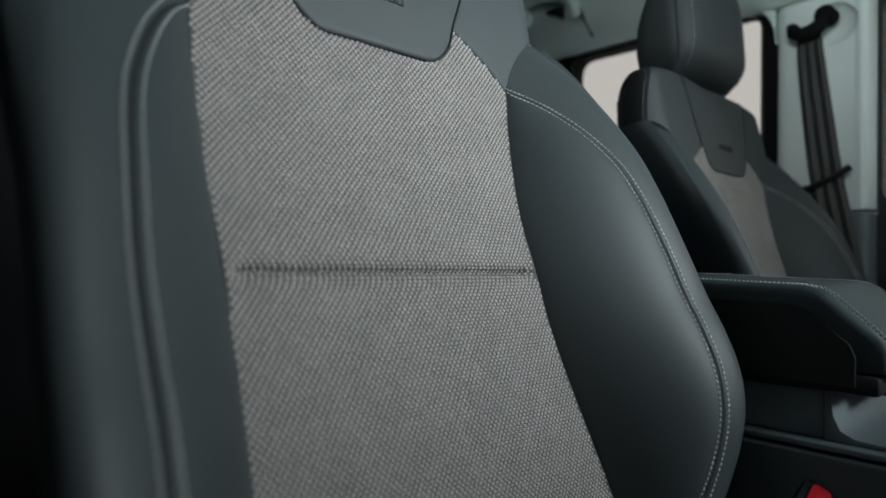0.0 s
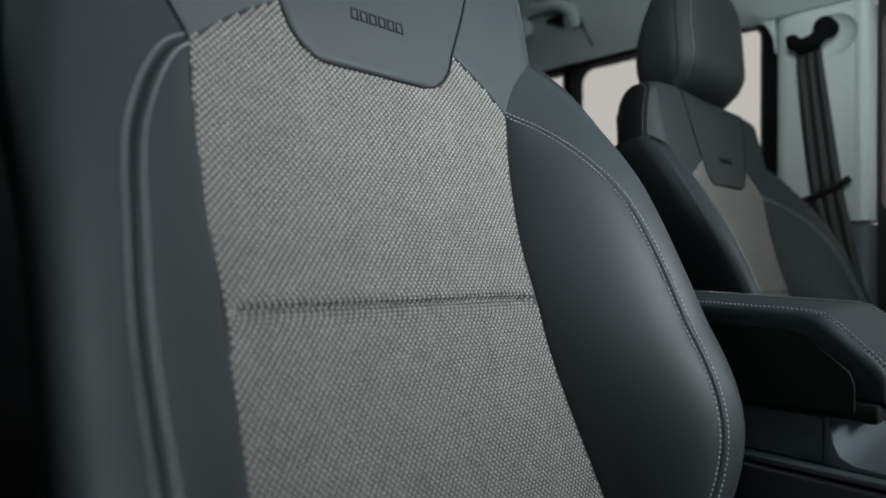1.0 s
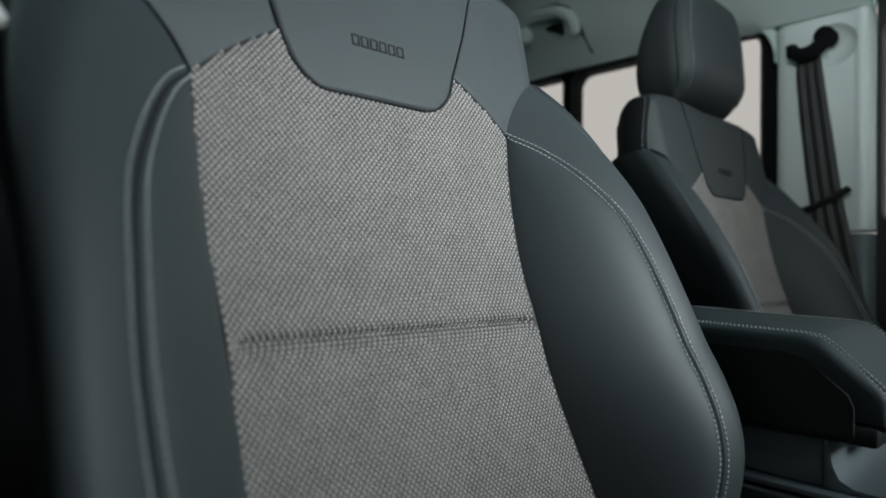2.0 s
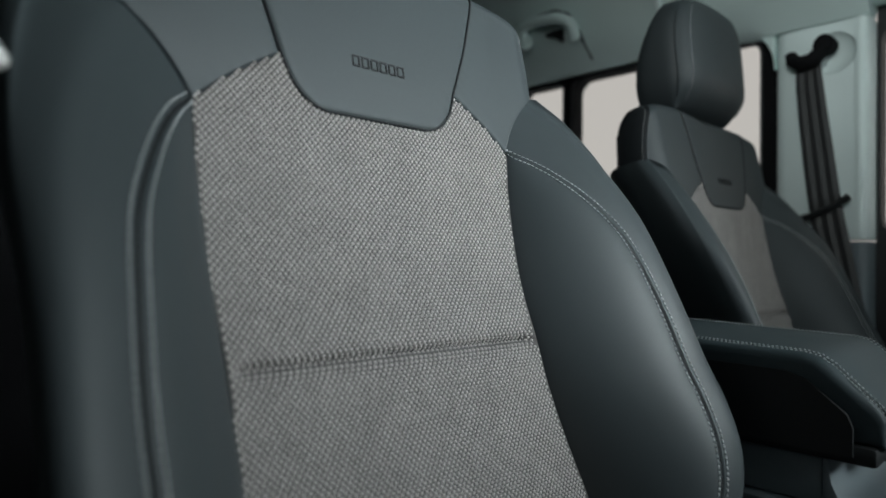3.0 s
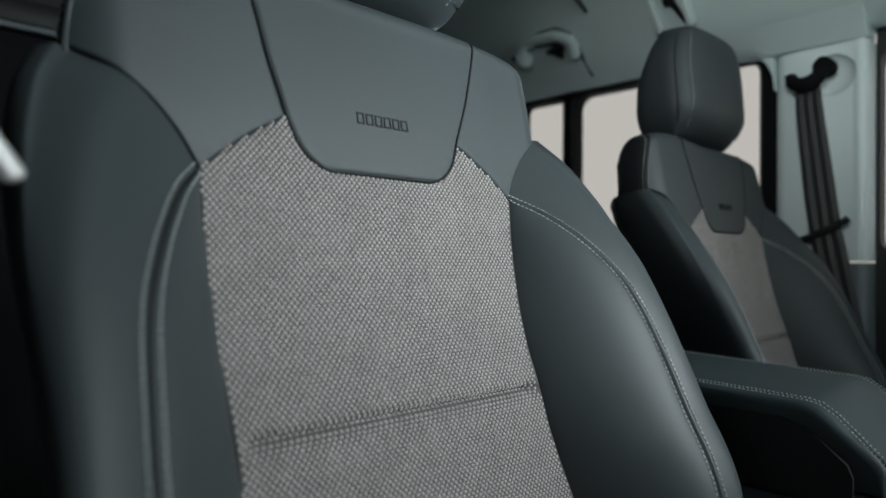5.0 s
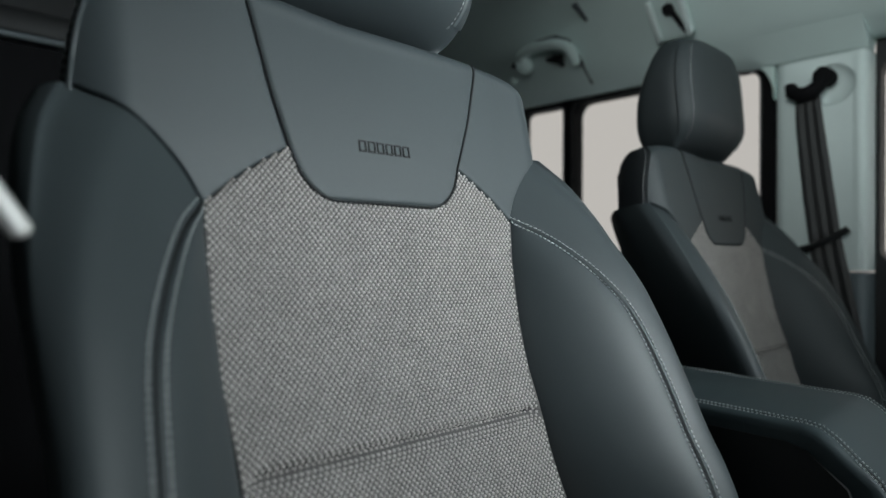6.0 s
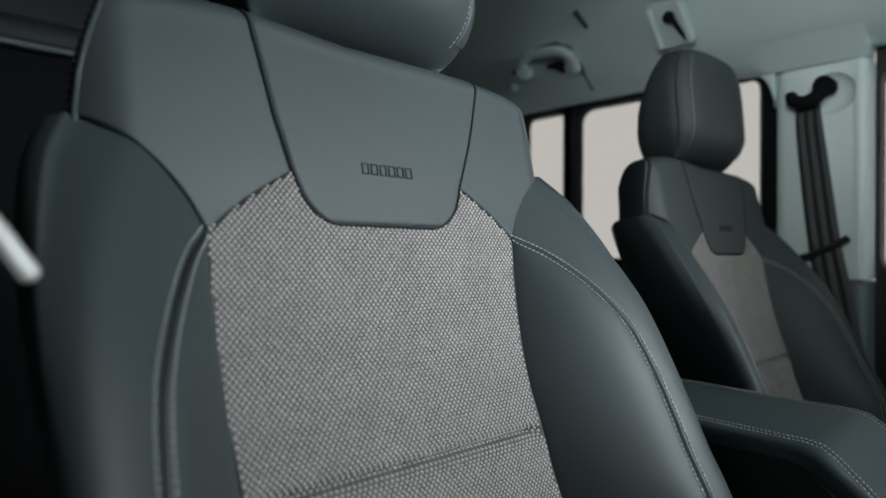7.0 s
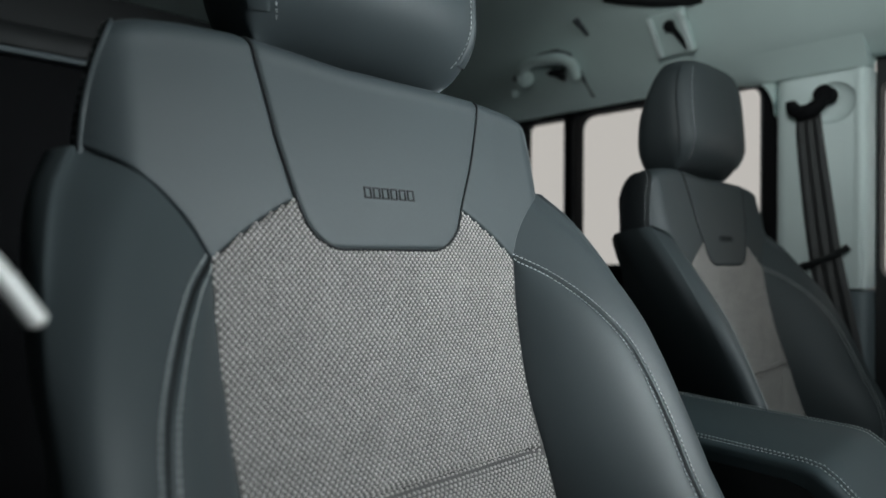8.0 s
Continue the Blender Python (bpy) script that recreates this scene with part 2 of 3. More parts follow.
def shoulder_half(q):
    """Half width of the upper back, drawn in towards the top."""
    return spline([(0.86, 0.2155), (0.93, 0.2145), (0.95, 0.2125), (0.97, 0.2085), (0.985, 0.2040), (1.0, 0.1985), (1.012, 0.1945), (1.05, 0.1930), (1.2, 0.1930)], q)[..., 0]


def shell(x, q):
    """The upper back: up the front, then over the rounded top edge and back."""
    x, q = np.broadcast_arrays(np.asarray(x, float), np.asarray(q, float))
    z0 = top_z(x) - TOP_R
    over = np.clip(q - z0, 0, None)
    phi = np.clip(over / TOP_R, 0, np.pi / 2)
    rest = np.clip(over - TOP_R * np.pi / 2, 0, None)
    zf = np.minimum(q, z0)
    y = back_y(zf) + TOP_R * (1 - np.cos(phi)) + rest
    z = zf + TOP_R * np.sin(phi)
    y = y + 0.016 * np.clip((np.abs(x) - 0.185) / 0.03, 0, 2) ** 2
    back = np.clip((y - 0.44) / 0.062, 0, 1)
    y = np.minimum(y, 0.512 + 0.0002 * rest)
    return np.stack([x * (1 - 0.34 * back**1.4 * np.clip(np.abs(x) / 0.2, 0, 1)), y, z - (0.012 + 0.022 * np.clip(np.abs(x) / 0.2, 0, 1) ** 4) * back * back], -1)


def build_seat():
    seat = thing("car_seat", SEAT_X, SEAT_Y, SEAT_Z, "grey leather bucket seat with woven cloth centre, on a riser", "car seat", "front seats")
    off = np.array([0, SEAT_Y, SEAT_Z])

    def loc(P):
        """Into the seat's own frame; the padding stands a little higher on the door side."""
        P = np.array(P, float)
        x, z = P[..., 0], P[..., 2]
        P[..., 2] = z + 0.008 * np.clip((-x - 0.02) / 0.10, 0, 1) * np.clip((z - 0.945) / 0.065, 0, 1)
        return P - off

    # woven centre
    nu, nv = 150, 150
    s = np.linspace(-1, 1, nu)

    def cloth_top(xt):
        a = np.abs(xt)
        zz = np.linspace(PANEL_Z, PEAK_Z, 60)
        inner = np.interp(a, panel_half(zz), zz)
        outer = spline([(PEAK_X, PEAK_Z), (0.10, 0.8983), (0.12, 0.8855), (0.135, 0.8742), (0.1475, 0.864)], a)[..., 0]
        return np.where(a < PEAK_X, inner, outer)

    def seam_z(s):
        return 0.6988 - 0.0018 * s

    def cloth_at(s, t):
        zb = 0.42
        zt = cloth_top(s * 0.1475)
        z = zb + (zt - zb) * t
        x = s * np.where(z > 0.864, 0.1475, cloth_half(np.minimum(z, 0.864))) + cloth_mid(z)
        y = back_y(z)
        line = seam_z(s)
        fade = np.clip((1 - np.abs(s)) / 0.10, 0, 1)
        y = y + 0.0125 * fade * np.exp(-np.abs(z - line) / 0.0036) - 0.003 * np.exp(-((z - line) / 0.03) ** 2)
        return np.stack([x, y, z], -1)

    tt = np.linspace(0, 1, nv)
    tt = np.sort(np.concatenate([tt, 0.6 + np.linspace(-0.05, 0.05, 60)]))
    S, T = np.meshgrid(s, tt, indexing="ij")
    insert = padded("cloth_insert", loc(cloth_at(S, T)), cloth_base, seat, "T", 0.003, 0.004, "grey woven cloth insert with one sewn cross seam")

    seam_t = np.array([(seam_z(k) - 0.42) / (float(cloth_top(k * 0.1475)) - 0.42) for k in np.linspace(-0.92, 0.92, 60)])
    # Dark tube along the sewn crease stands in for its shade.
    bm = bmesh.new()
    tube(bm, [tuple(p) for p in loc(cloth_at(np.linspace(-0.92, 0.92, 60), seam_t) + np.array([0, -0.0020, 0]))], 0.0015, 8)
    part("seam", bm, groove, insert, "sewn cross seam drawn dark for its crease shade")

    # raised threads of the weave, staggered row by row
    dx, dz = 0.0046, 0.0026
    pts = []
    row = 0
    z = 0.4609
    while z < 0.91:
        x = np.arange(-0.185, 0.186, dx) + (dx / 2 if row % 2 else 0)
        half = cloth_half(np.minimum(z, 0.864)) if z < 0.864 else 0.1475
        keep = (x > 0.0004 - half) & (x < half - 0.0018)
        keep &= z < cloth_top(x / half * 0.1475) - 0.0001
        x = x[keep]
        if len(x):
            sx = x / half
            zt = cloth_top(sx * 0.1475)
            pts.append(cloth_at(sx, (z - 0.0018 * sx - 0.42) / (zt - 0.42)))
        z += dz
        row += 1
    C = np.concatenate(pts)
    rng = np.random.default_rng(4)
    V, F = [], []
    ring = 8
    ang = np.arange(ring) * 2 * np.pi / ring
    ux, uz, uy = np.array([1.0, 0, 0]), np.array([0, 0.29, 0.957]), np.array([0, -0.957, 0.29])
    n = len(C)
    jit = rng.normal(0, 0.00004, (n, 3))
    size = rng.uniform(0.92, 1.08, n)
    half_w, half_h, high = 0.00130, 0.00137, 0.0009
    base = C + jit
    edge = []
    for rr, hh in ((1.0, -0.0006), (0.86, 0.55), (0.45, 0.95)):
        lift = hh * high if hh > 0 else hh
        off_ring = (np.cos(ang)[:, None] * ux * half_w + np.sin(ang)[:, None] * uz * half_h) * rr + uy * lift
        edge.append(base[:, None, :] + off_ring[None] * size[:, None, None])
    W = np.concatenate(edge, 1)
    per = ring * 3
    one = []
    for a in range(2):
        for i in range(ring):
            one.append((a * ring + i, a * ring + (i + 1) % ring, (a + 1) * ring + (i + 1) % ring, (a + 1) * ring + i))
    faces = [tuple(o * per + i for i in f) for o in range(n) for f in one]
    faces += [tuple(o * per + 2 * ring + i for i in range(ring)) for o in range(n)]
    weave = mesh_ob("weave", loc(W.reshape(-1, 3)), faces, cloth_thread, insert, "raised pale grey weave threads")
    tagged(weave, kind="stuff")

    # head panel
    q = np.concatenate([PANEL_Z + 0.024 * spread(24)[:-1], np.linspace(PANEL_Z + 0.024, 1.16, 90)])
    u = spread(110) * 2 - 1
    U, Q = np.meshgrid(u, q, indexing="ij")
    head_panel = padded("head_panel", loc(shell(U * panel_half(Q) + panel_mid(Q), Q)), leather, seat, "LRb", 0.0042, 0.0048, "smooth grey leather panel with an embossed mark")
    head_panel.location.y -= 0.0018
    rim_q = np.concatenate([np.linspace(1.022, PANEL_Z + 0.024, 60), PANEL_Z + 0.024 * (1 - np.sin(np.linspace(0, np.pi / 2, 24)))[1:]])
    rim = np.stack([-panel_half(rim_q) + panel_mid(rim_q), rim_q], 1)
    rim = np.concatenate([rim, [[x, PANEL_Z] for x in np.linspace(rim[-1, 0], -rim[-1, 0], 16)[1:-1]], np.stack([panel_half(rim_q) + panel_mid(rim_q), rim_q], 1)[::-1]])
    # Dark tube for the seam and the shadow gap round the panel.
    bm = bmesh.new()
    tube(bm, [tuple(p) for p in loc(shell(rim[:, 0], rim[:, 1]) + np.array([0, 0.0010, 0]))], 0.0010, 8)
    part("seam", bm, groove, head_panel, "dark seam with shade line round the panel")

    # embossed mark: plain outlined bars
    for k in range(6):
        x0 = -0.0235 + k * 0.0088
        rings = []
        for y in (-0.0006, 0.0005):
            for inset in (0.0, 0.0012):
                rings.append([(x0 + inset, y, inset), (x0 + 0.0070 - inset, y, inset), (x0 + 0.0070 - inset, y, 0.0092 - inset), (x0 + inset, y, 0.0092 - inset)])
        faces = []
        for u, w in ((0, 1), (2, 3), (0, 2), (1, 3)):
            faces += [(u * 4 + i, u * 4 + (i + 1) % 4, w * 4 + (i + 1) % 4, w * 4 + i) for i in range(4)]
        mark = mesh_ob("embossed_bar", [p for ring in rings for p in ring], faces, groove, head_panel, "dark embossed bar", smooth=False)
        mark.location = (0.0, float(back_y(0.912)) - 0.0002 - SEAT_Y, 0.9115 - SEAT_Z)
        mark.rotation_euler = (radians(-13), 0, 0)

    for side in (-1, 1):
        m = np.array([side, 1, 1])
        # shoulder panel
        nu, nv = 121, 90
        u = np.linspace(0, 1, nu)
        bx = np.interp(u, [0, 0.5, 1], [PEAK_X, 0.1475, 0.2150])
        bz = np.where(u < 0.5, spline([(PEAK_X, PEAK_Z), (0.10, 0.8983), (0.12, 0.8855), (0.135, 0.8742), (0.1475, 0.864)], bx)[..., 0],
                      spline([(0.1475, 0.864), (0.158, 0.884), (0.172, 0.902), (0.19, 0.918), (0.2150, 0.931)], bx)[..., 0])
        v = spread(nv)
        U, Vv = np.meshgrid(u, v, indexing="ij")
        Bz = np.repeat(bz[:, None], nv, 1)
        Qs = Bz + (1.16 - Bz) * Vv
        inner = panel_half(Qs) + side * panel_mid(Qs)
        xl, xr = inner, shoulder_half(Qs)
        blend = np.clip((Qs - Bz) / 0.11, 0, 1)
        x_even = xl + (xr - xl) * U
        x_low = np.repeat(bx[:, None], nv, 1) + np.maximum(inner - PEAK_X, 0) * (1 - U) ** 2
        X = x_low + (x_even - x_low) * blend
        X[0] = inner[0]
        X[-1] = shoulder_half(Qs[-1])
        X = np.minimum(X, shoulder_half(Qs))
        padded("shoulder_panel", loc(shell(X, Qs) * m), leather, seat, "LB", 0.003, 0.003)
        # side wall behind the piping
        qs = np.linspace(0.90, 1.026, 44)
        edge = shell(shoulder_half(qs), qs)
        w = np.linspace(0, 1, 24)
        run = spline([(0, 0.0, 0.0), (0.08, 0.0035, 0.008), (0.25, 0.002, 0.032), (0.6, -0.024, 0.080), (1.0, -0.068, 0.120)], w)
        room = np.clip((0.510 - edge[:, 1]) / 0.12, 0, 1)[:, None]
        G = edge[:, None, :] + np.stack([room * run[:, 0], room * run[:, 1], 0 * room * w], -1)
        G[..., 0] += w**2 * (0.139 - (edge[:, 0:1] - 0.068 * room))
        deep = np.clip((G[..., 1] - 0.44) / 0.062, 0, 1) ** 2 - np.clip((edge[:, 1] - 0.44) / 0.062, 0, 1)[:, None] ** 2
        G[..., 2] -= 0.036 * deep * np.clip((edge[:, 2] - 0.94) / 0.06, 0, 1)[:, None]
        padded("side_wall", loc(G * m), dark_leather, seat, "", label="dark leather side wall", front=(side, 0, 0))
        bm = bmesh.new()
        tube(bm, [tuple(p) for p in loc((edge + np.array([0.0008, 0.0015, 0]))[9:] * m)], 0.0019, 8)
        part("piping", bm, leather, seat)
        stitches("stitching", loc((edge + np.array([0.0028, 0.0075, 0]))[10:] * m), seat, (side * 0.9, -0.4, 0), r=0.00042)

        # inner bolster: from the cloth's edge up to the crest seam
        zz = np.concatenate([np.linspace(0.42, 0.80, 70), np.linspace(0.803, 0.864, 40)])
        st = spline(STITCH, zz)
        ax, ay = st[:, 0], st[:, 1]
        cx = np.where(zz > 0.863, 0.1475, cloth_half(np.minimum(zz, 0.864))) + side * cloth_mid(zz)
        cx, cy = cx + 0.0003, back_y(zz) + 0.0012
        u = spread(40)
        U, Z = np.meshgrid(u, zz, indexing="ij")
        dx_, dy_ = ax - cx, ay - cy
        b1x, b1y = cx + 0.17 * dx_, cy + 0.46 * dy_
        b2x, b2y = cx + 0.70 * dx_, cy + 0.99 * dy_
        X = (1 - U) ** 3 * cx + 3 * (1 - U) ** 2 * U * b1x + 3 * (1 - U) * U**2 * b2x + U**3 * ax
        Y = (1 - U) ** 3 * cy + 3 * (1 - U) ** 2 * U * b1y + 3 * (1 - U) * U**2 * b2y + U**3 * ay
        inner_rows = np.stack([X, Y, Z], -1)
        padded("inner_bolster", loc(np.stack([X, Y, Z], -1) * m), leather, seat, "R", 0.0018, 0.0026, front=(-side * 0.6, -0.8, 0))

        # outer bolster: rolls over the crest and back along the side
        rise = np.clip((zz - 0.70) / 0.164, 0, 1) ** 2
        u = spread(60)
        U, Z = np.meshgrid(u, zz, indexing="ij")
        k = 1 - rise
        def bez(a, b, c, d):
            return (1 - U) ** 3 * a + 3 * (1 - U) ** 2 * U * b + 3 * (1 - U) * U**2 * c + U**3 * d
        ex, ey = 0.214 - ax, np.maximum(ay + 0.14, 0.36) - ay
        lx, ly = bez(0, 0.047, 0.046, ex), bez(0, -0.026, 0.012, ey)
        # along the shoulder seam at the top, then round the corner and back
        tx = np.array([0.1475, 0.158, 0.172, 0.19, 0.2150])
        tz = np.array([0.864, 0.884, 0.902, 0.918, 0.931])
        tp = shell(tx, tz) + np.array([0, 0.003, 0])
        knots = [(k * 0.11, *(p - np.array([0.1475, 0.386, 0.864]))) for k, p in enumerate(tp)]
        knots += [(0.54, 0.0745, 0.024, 0.0665), (0.66, 0.083, 0.042, 0.064), (0.82, 0.066, 0.085, 0.058), (1.0, 0.005, 0.130, 0.050)]
        top = spline(knots, U.ravel()).reshape(*U.shape, 3)
        OX = ax + lx * k + top[..., 0] * rise
        OY = ay + ly * k + top[..., 1] * rise
        OZ = Z + top[..., 2] * rise
        padded("outer_bolster", loc(np.stack([OX, OY, OZ], -1) * m), leather, seat, "L", 0.0018, 0.0026,
               front=(side * 0.6, -0.8, 0))

        bm = bmesh.new()
        crest = np.stack([OX, OY, OZ], -1)[0]
        tube(bm, [tuple(p) for p in loc((crest + np.array([0, 0.0006, 0])) * m)], 0.0009, 8)
        part("seam", bm, groove, seat, "dark sewn seam along the bolster")

        # two rows of stitches beside the crest seam
        for grid, end in ((inner_rows[::-1], -1), (np.stack([OX, OY, OZ], -1), 1)):
            run = np.zeros(grid.shape[:2])
            run[1:] = np.cumsum(np.linalg.norm(np.diff(grid, axis=0), axis=2), axis=0)
            line = []
            for c in range(8, grid.shape[1]):
                far = min(0.0046, run[-1, c] * 0.5)
                line.append([np.interp(far, run[:, c], grid[:, c, k]) for k in range(3)])
            line = np.array(line) + np.array([0, -0.0003, 0])
            stitches("stitching", loc(line * m), seat, (side * 0.1 * end, -1, 0.1), pitch=0.0043, length=0.0030, r=0.00060)

    # hull behind the upholstery, and the base
    levels = np.array([0.42, 0.50, 0.60, 0.70, 0.80, 0.86, 0.90, 0.94, 0.975, 0.990])
    half = np.interp(levels, [0.42, 0.70, 0.80, 0.88, 0.93, 0.975, 0.99], [0.212, 0.212, 0.208, 0.200, 0.192, 0.185, 0.17])
    yf = np.interp(levels, [0.42, 0.60, 0.70, 0.80, 0.88, 0.93, 0.99], [0.345, 0.350, 0.372, 0.410, 0.440, 0.435, 0.445])
    yb = np.interp(levels, [0.42, 0.80, 0.99], [0.42, 0.485, 0.512])
    bm = bmesh.new()
    rings = []
    for z, h, a, b in zip(levels, half, yf, yb):
        f = float(back_y(z)) + 0.012
        loop = [(-h * 0.62, f), (h * 0.62, f), (h * 0.93, a - 0.012), (h, a + 0.004), (h * 0.985, a + 0.4 * (b - a)), (h * 0.88, b - 0.012), (h * 0.74, b), (-h * 0.74, b), (-h * 0.88, b - 0.012),
                (-h * 0.985, a + 0.4 * (b - a)), (-h, a + 0.004), (-h * 0.93, a - 0.012)]
        rings.append([bm.verts.new(tuple(loc([x, y, z]))) for x, y in loop])
    for a, b in zip(rings, rings[1:]):
        for k in range(12):
            bm.faces.new((a[k], a[(k + 1) % 12], b[(k + 1) % 12], b[k]))
    bm.faces.new(rings[0])
    bm.faces.new(rings[-1])
    bmesh.ops.recalc_face_normals(bm, faces=bm.faces)
    part("back_shell", bm, dark_leather, seat, "black back shell")
    bm = bmesh.new()
    prism(bm, [(-0.14, 0.34), (-0.17, 0.40), (-0.14, 0.445), (0.10, 0.425), (0.34, 0.40), (0.42, 0.34), (0.42, 0.26), (-0.10, 0.26)], -0.25, 0.25, bevel=0.03, seg=3)
    bmesh.ops.translate(bm, verts=bm.verts, vec=(0, -SEAT_Y, -SEAT_Z))
    part("cushion", bm, leather, seat, "grey leather seat cushion")
    bm = bmesh.new()
    box(bm, -0.21, 0.21, -0.16, 0.30, 0.0, 0.075, 0.008)
    part("seat_base", bm, black_plastic, seat, "black seat base")

    # head restraint
    head_restraint(seat, lambda P: np.array(P, float) - off)
    return seat


def head_restraint(seat, loc):
    HX, HZ0, HZ1 = 0.126, 1.017, 1.203
    nu, nv = 64, 40
    th = np.linspace(0, 2 * np.pi, nu, endpoint=False)
    v = np.linspace(0, 1, nv)

    def block(th, v, grow=0.0):
        taper = spline([(0, 0.94), (0.35, 0.975), (0.7, 0.98), (1, 0.86)], v)[..., 0]
        end = np.minimum(v, 1 - v)
        r = np.where(v < 0.5, 0.34, 0.19)
        rnd = np.sqrt(np.clip(1 - (1 - np.clip(end / r, 0, 1)) ** 2, 0, 1))
        rnd = np.where(v < 0.5, 0.66 + 0.34 * rnd, 0.82 + 0.18 * rnd)
        hx, hy = (HX + grow) * taper * rnd, (0.062 + grow) * (1.05 - 0.25 * v) * rnd
        e = 0.44
        c, s_ = np.cos(th), np.sin(th)
        x = hx * np.sign(c) * np.abs(c) ** e
        y = hy * np.sign(s_) * np.abs(s_) ** e
        z = HZ0 + (HZ1 - HZ0) * v
        yc = 0.440 + 0.02 * (z - HZ0)
        y = np.where(y > 0, y * (1.05 - 0.75 * np.clip((v - 0.45) / 0.55, 0, 1) ** 1.4), y * 0.9)
        y = y + 0.012 * (x / HX) ** 2 * (s_ < 0)
        y = y + 0.086 * (1 - np.sqrt(np.clip(1 - np.clip(1 - v / 0.38, 0, 1) ** 2, 0, 1))) * (s_ < 0) * np.abs(s_)
        return np.stack([x + 0.003, yc + y, z], -1)

    T, Vv = np.meshgrid(th, v, indexing="ij")
    P = loc(block(T, Vv))
    verts = list(P.reshape(-1, 3))
    F = []
    for i in range(nu):
        for j in range(nv - 1):
            a, b = i * nv + j, ((i + 1) % nu) * nv + j
            F.append((a, b, b + 1, a + 1))
    F.append([i * nv for i in range(nu)][::-1])
    F.append([i * nv + nv - 1 for i in range(nu)])
    head = mesh_ob("head_restraint", verts, F, leather, seat, "grey leather head restraint with stitched side bands")
    for a0, a1, sewn in ((200, 229, 232), (311, 340, 308)):
        T2, V2 = np.meshgrid(np.radians(np.linspace(a0, a1, 14)), np.linspace(0.14, 0.93, 40), indexing="ij")
        padded("band", loc(block(T2, V2, 0.0022)), leather, head, "LR", 0.0028, 0.003)
        stitches("stitching", loc(block(np.radians(np.full(60, sewn)), np.linspace(0.12, 0.93, 60), 0.0002)), head, (math.cos(radians(sewn)), math.sin(radians(sewn)), 0), pitch=0.0050, r=0.00040)
    for x0 in (-0.055, 0.055):
        bm = bmesh.new()
        tube(bm, [tuple(loc([x0, 0.488, 0.98])), tuple(loc([x0, 0.478, 1.06]))], 0.006, 12)
        part("post", bm, chrome, head, "steel post")
    return head


seat = build_seat()
far_seat = copy_thing(seat, pose(SEAT_X + 0.755, SEAT_Y + 0.04, SEAT_Z - 0.024))
for child in far_seat.children:
    if child.name.startswith("head_restraint"):
        child.location.x -= 0.004


def slab(name, x0, x1, y0, y1, z0, z1, mat, label, category, bevel=0.0):
    bm = bmesh.new()
    box(bm, x0, x1, y0, y1, z0, z1, bevel)
    return tagged(part(name, bm, mat), label, category, kind="structure")


# ---- cabin ----
slab("floor", -0.4, 1.6, -1.3, 2.3, -0.03, 0.0, carpet, "dark carpeted cabin floor", "floor")
slab("seat_riser_1", 0.08, 0.57, -0.08, 0.42, 0.0, SEAT_Z, carpet, "dark carpeted riser under a front seat", "riser", 0.01)
slab("seat_riser_2", 0.835, 1.325, -0.04, 0.46, 0.0, SEAT_Z - 0.022, carpet, "dark carpeted riser under a front seat", "riser", 0.01)
slab("wall_rear", -0.4, 1.6, 2.3, 2.34, 0.0, 1.5, black_plastic, "dark rear end of the cabin", "wall")
slab("dashboard", -0.4, 1.6, -0.785, -0.60, 0.0, 0.70, black_plastic, "black dashboard below the windscreen", "dashboard", 0.03)

# front end, out of view: opening kept narrow to hold back windscreen light
bm = bmesh.new()
for x0, x1, z0, z1 in ((-0.44, 0.18, 0.0, 1.46), (1.05, 1.60, 0.0, 1.46), (0.18, 1.05, 0.0, 0.85), (0.18, 1.05, 1.42, 1.46)):
    box(bm, x0, x1, -0.82, -0.79, z0, z1)
tagged(part("wall_front", bm, black_plastic, smooth=False), "unseen dark front wall, its opening narrowed to shape the light", "wall", kind="structure")

# headliner: ceiling that bends down into the far side rail
bm = bmesh.new()
rail = spline([(0, 0.95, 1.46), (1, 1.08, 1.452), (2, 1.17, 1.425), (3, 1.23, 1.378), (4, 1.28, 1.318), (5, 1.335, 1.266), (6, 1.40, 1.238)], np.linspace(0, 6, 25))
prism(bm, [(-0.44, 1.46)] + [tuple(p) for p in rail] + [(1.50, 1.250), (1.50, 1.52), (-0.44, 1.52)], -1.1, 2.3, "xz")
ceiling = tagged(part("ceiling", bm, headliner), "pale grey headliner curving down to the side rail", "ceiling", kind="structure")

# far side: rear door with two panes
GX0, GX1 = 1.430, 1.475


def wall_with_holes(bm, y0, y1, z0, z1, holes, x0, x1):
    """Wall across y and z with round-cornered openings, from strips between the openings."""
    ys = sorted({y0, y1, *[h[0] for h in holes], *[h[1] for h in holes]})
    for a, b in zip(ys, ys[1:]):
        inside = [h for h in holes if h[0] <= a and h[1] >= b]
        if not inside:
            box(bm, x0, x1, a, b, z0, z1)
        else:
            h = inside[0]
            box(bm, x0, x1, a, b, z0, h[2])
            box(bm, x0, x1, a, b, h[3], z1)
            r = h[4]
            for cy, sy in ((a, 1), (b, -1)):
                for cz, sz in ((h[2], 1), (h[3], -1)):
                    n = 6
                    arc = [(cy + sy * r * (1 - math.sin(radians(90 * k / n))), cz + sz * r * (1 - math.cos(radians(90 * k / n)))) for k in range(n + 1)]
                    prism(bm, [(cy, cz)] + arc, x0, x1)
    return bm


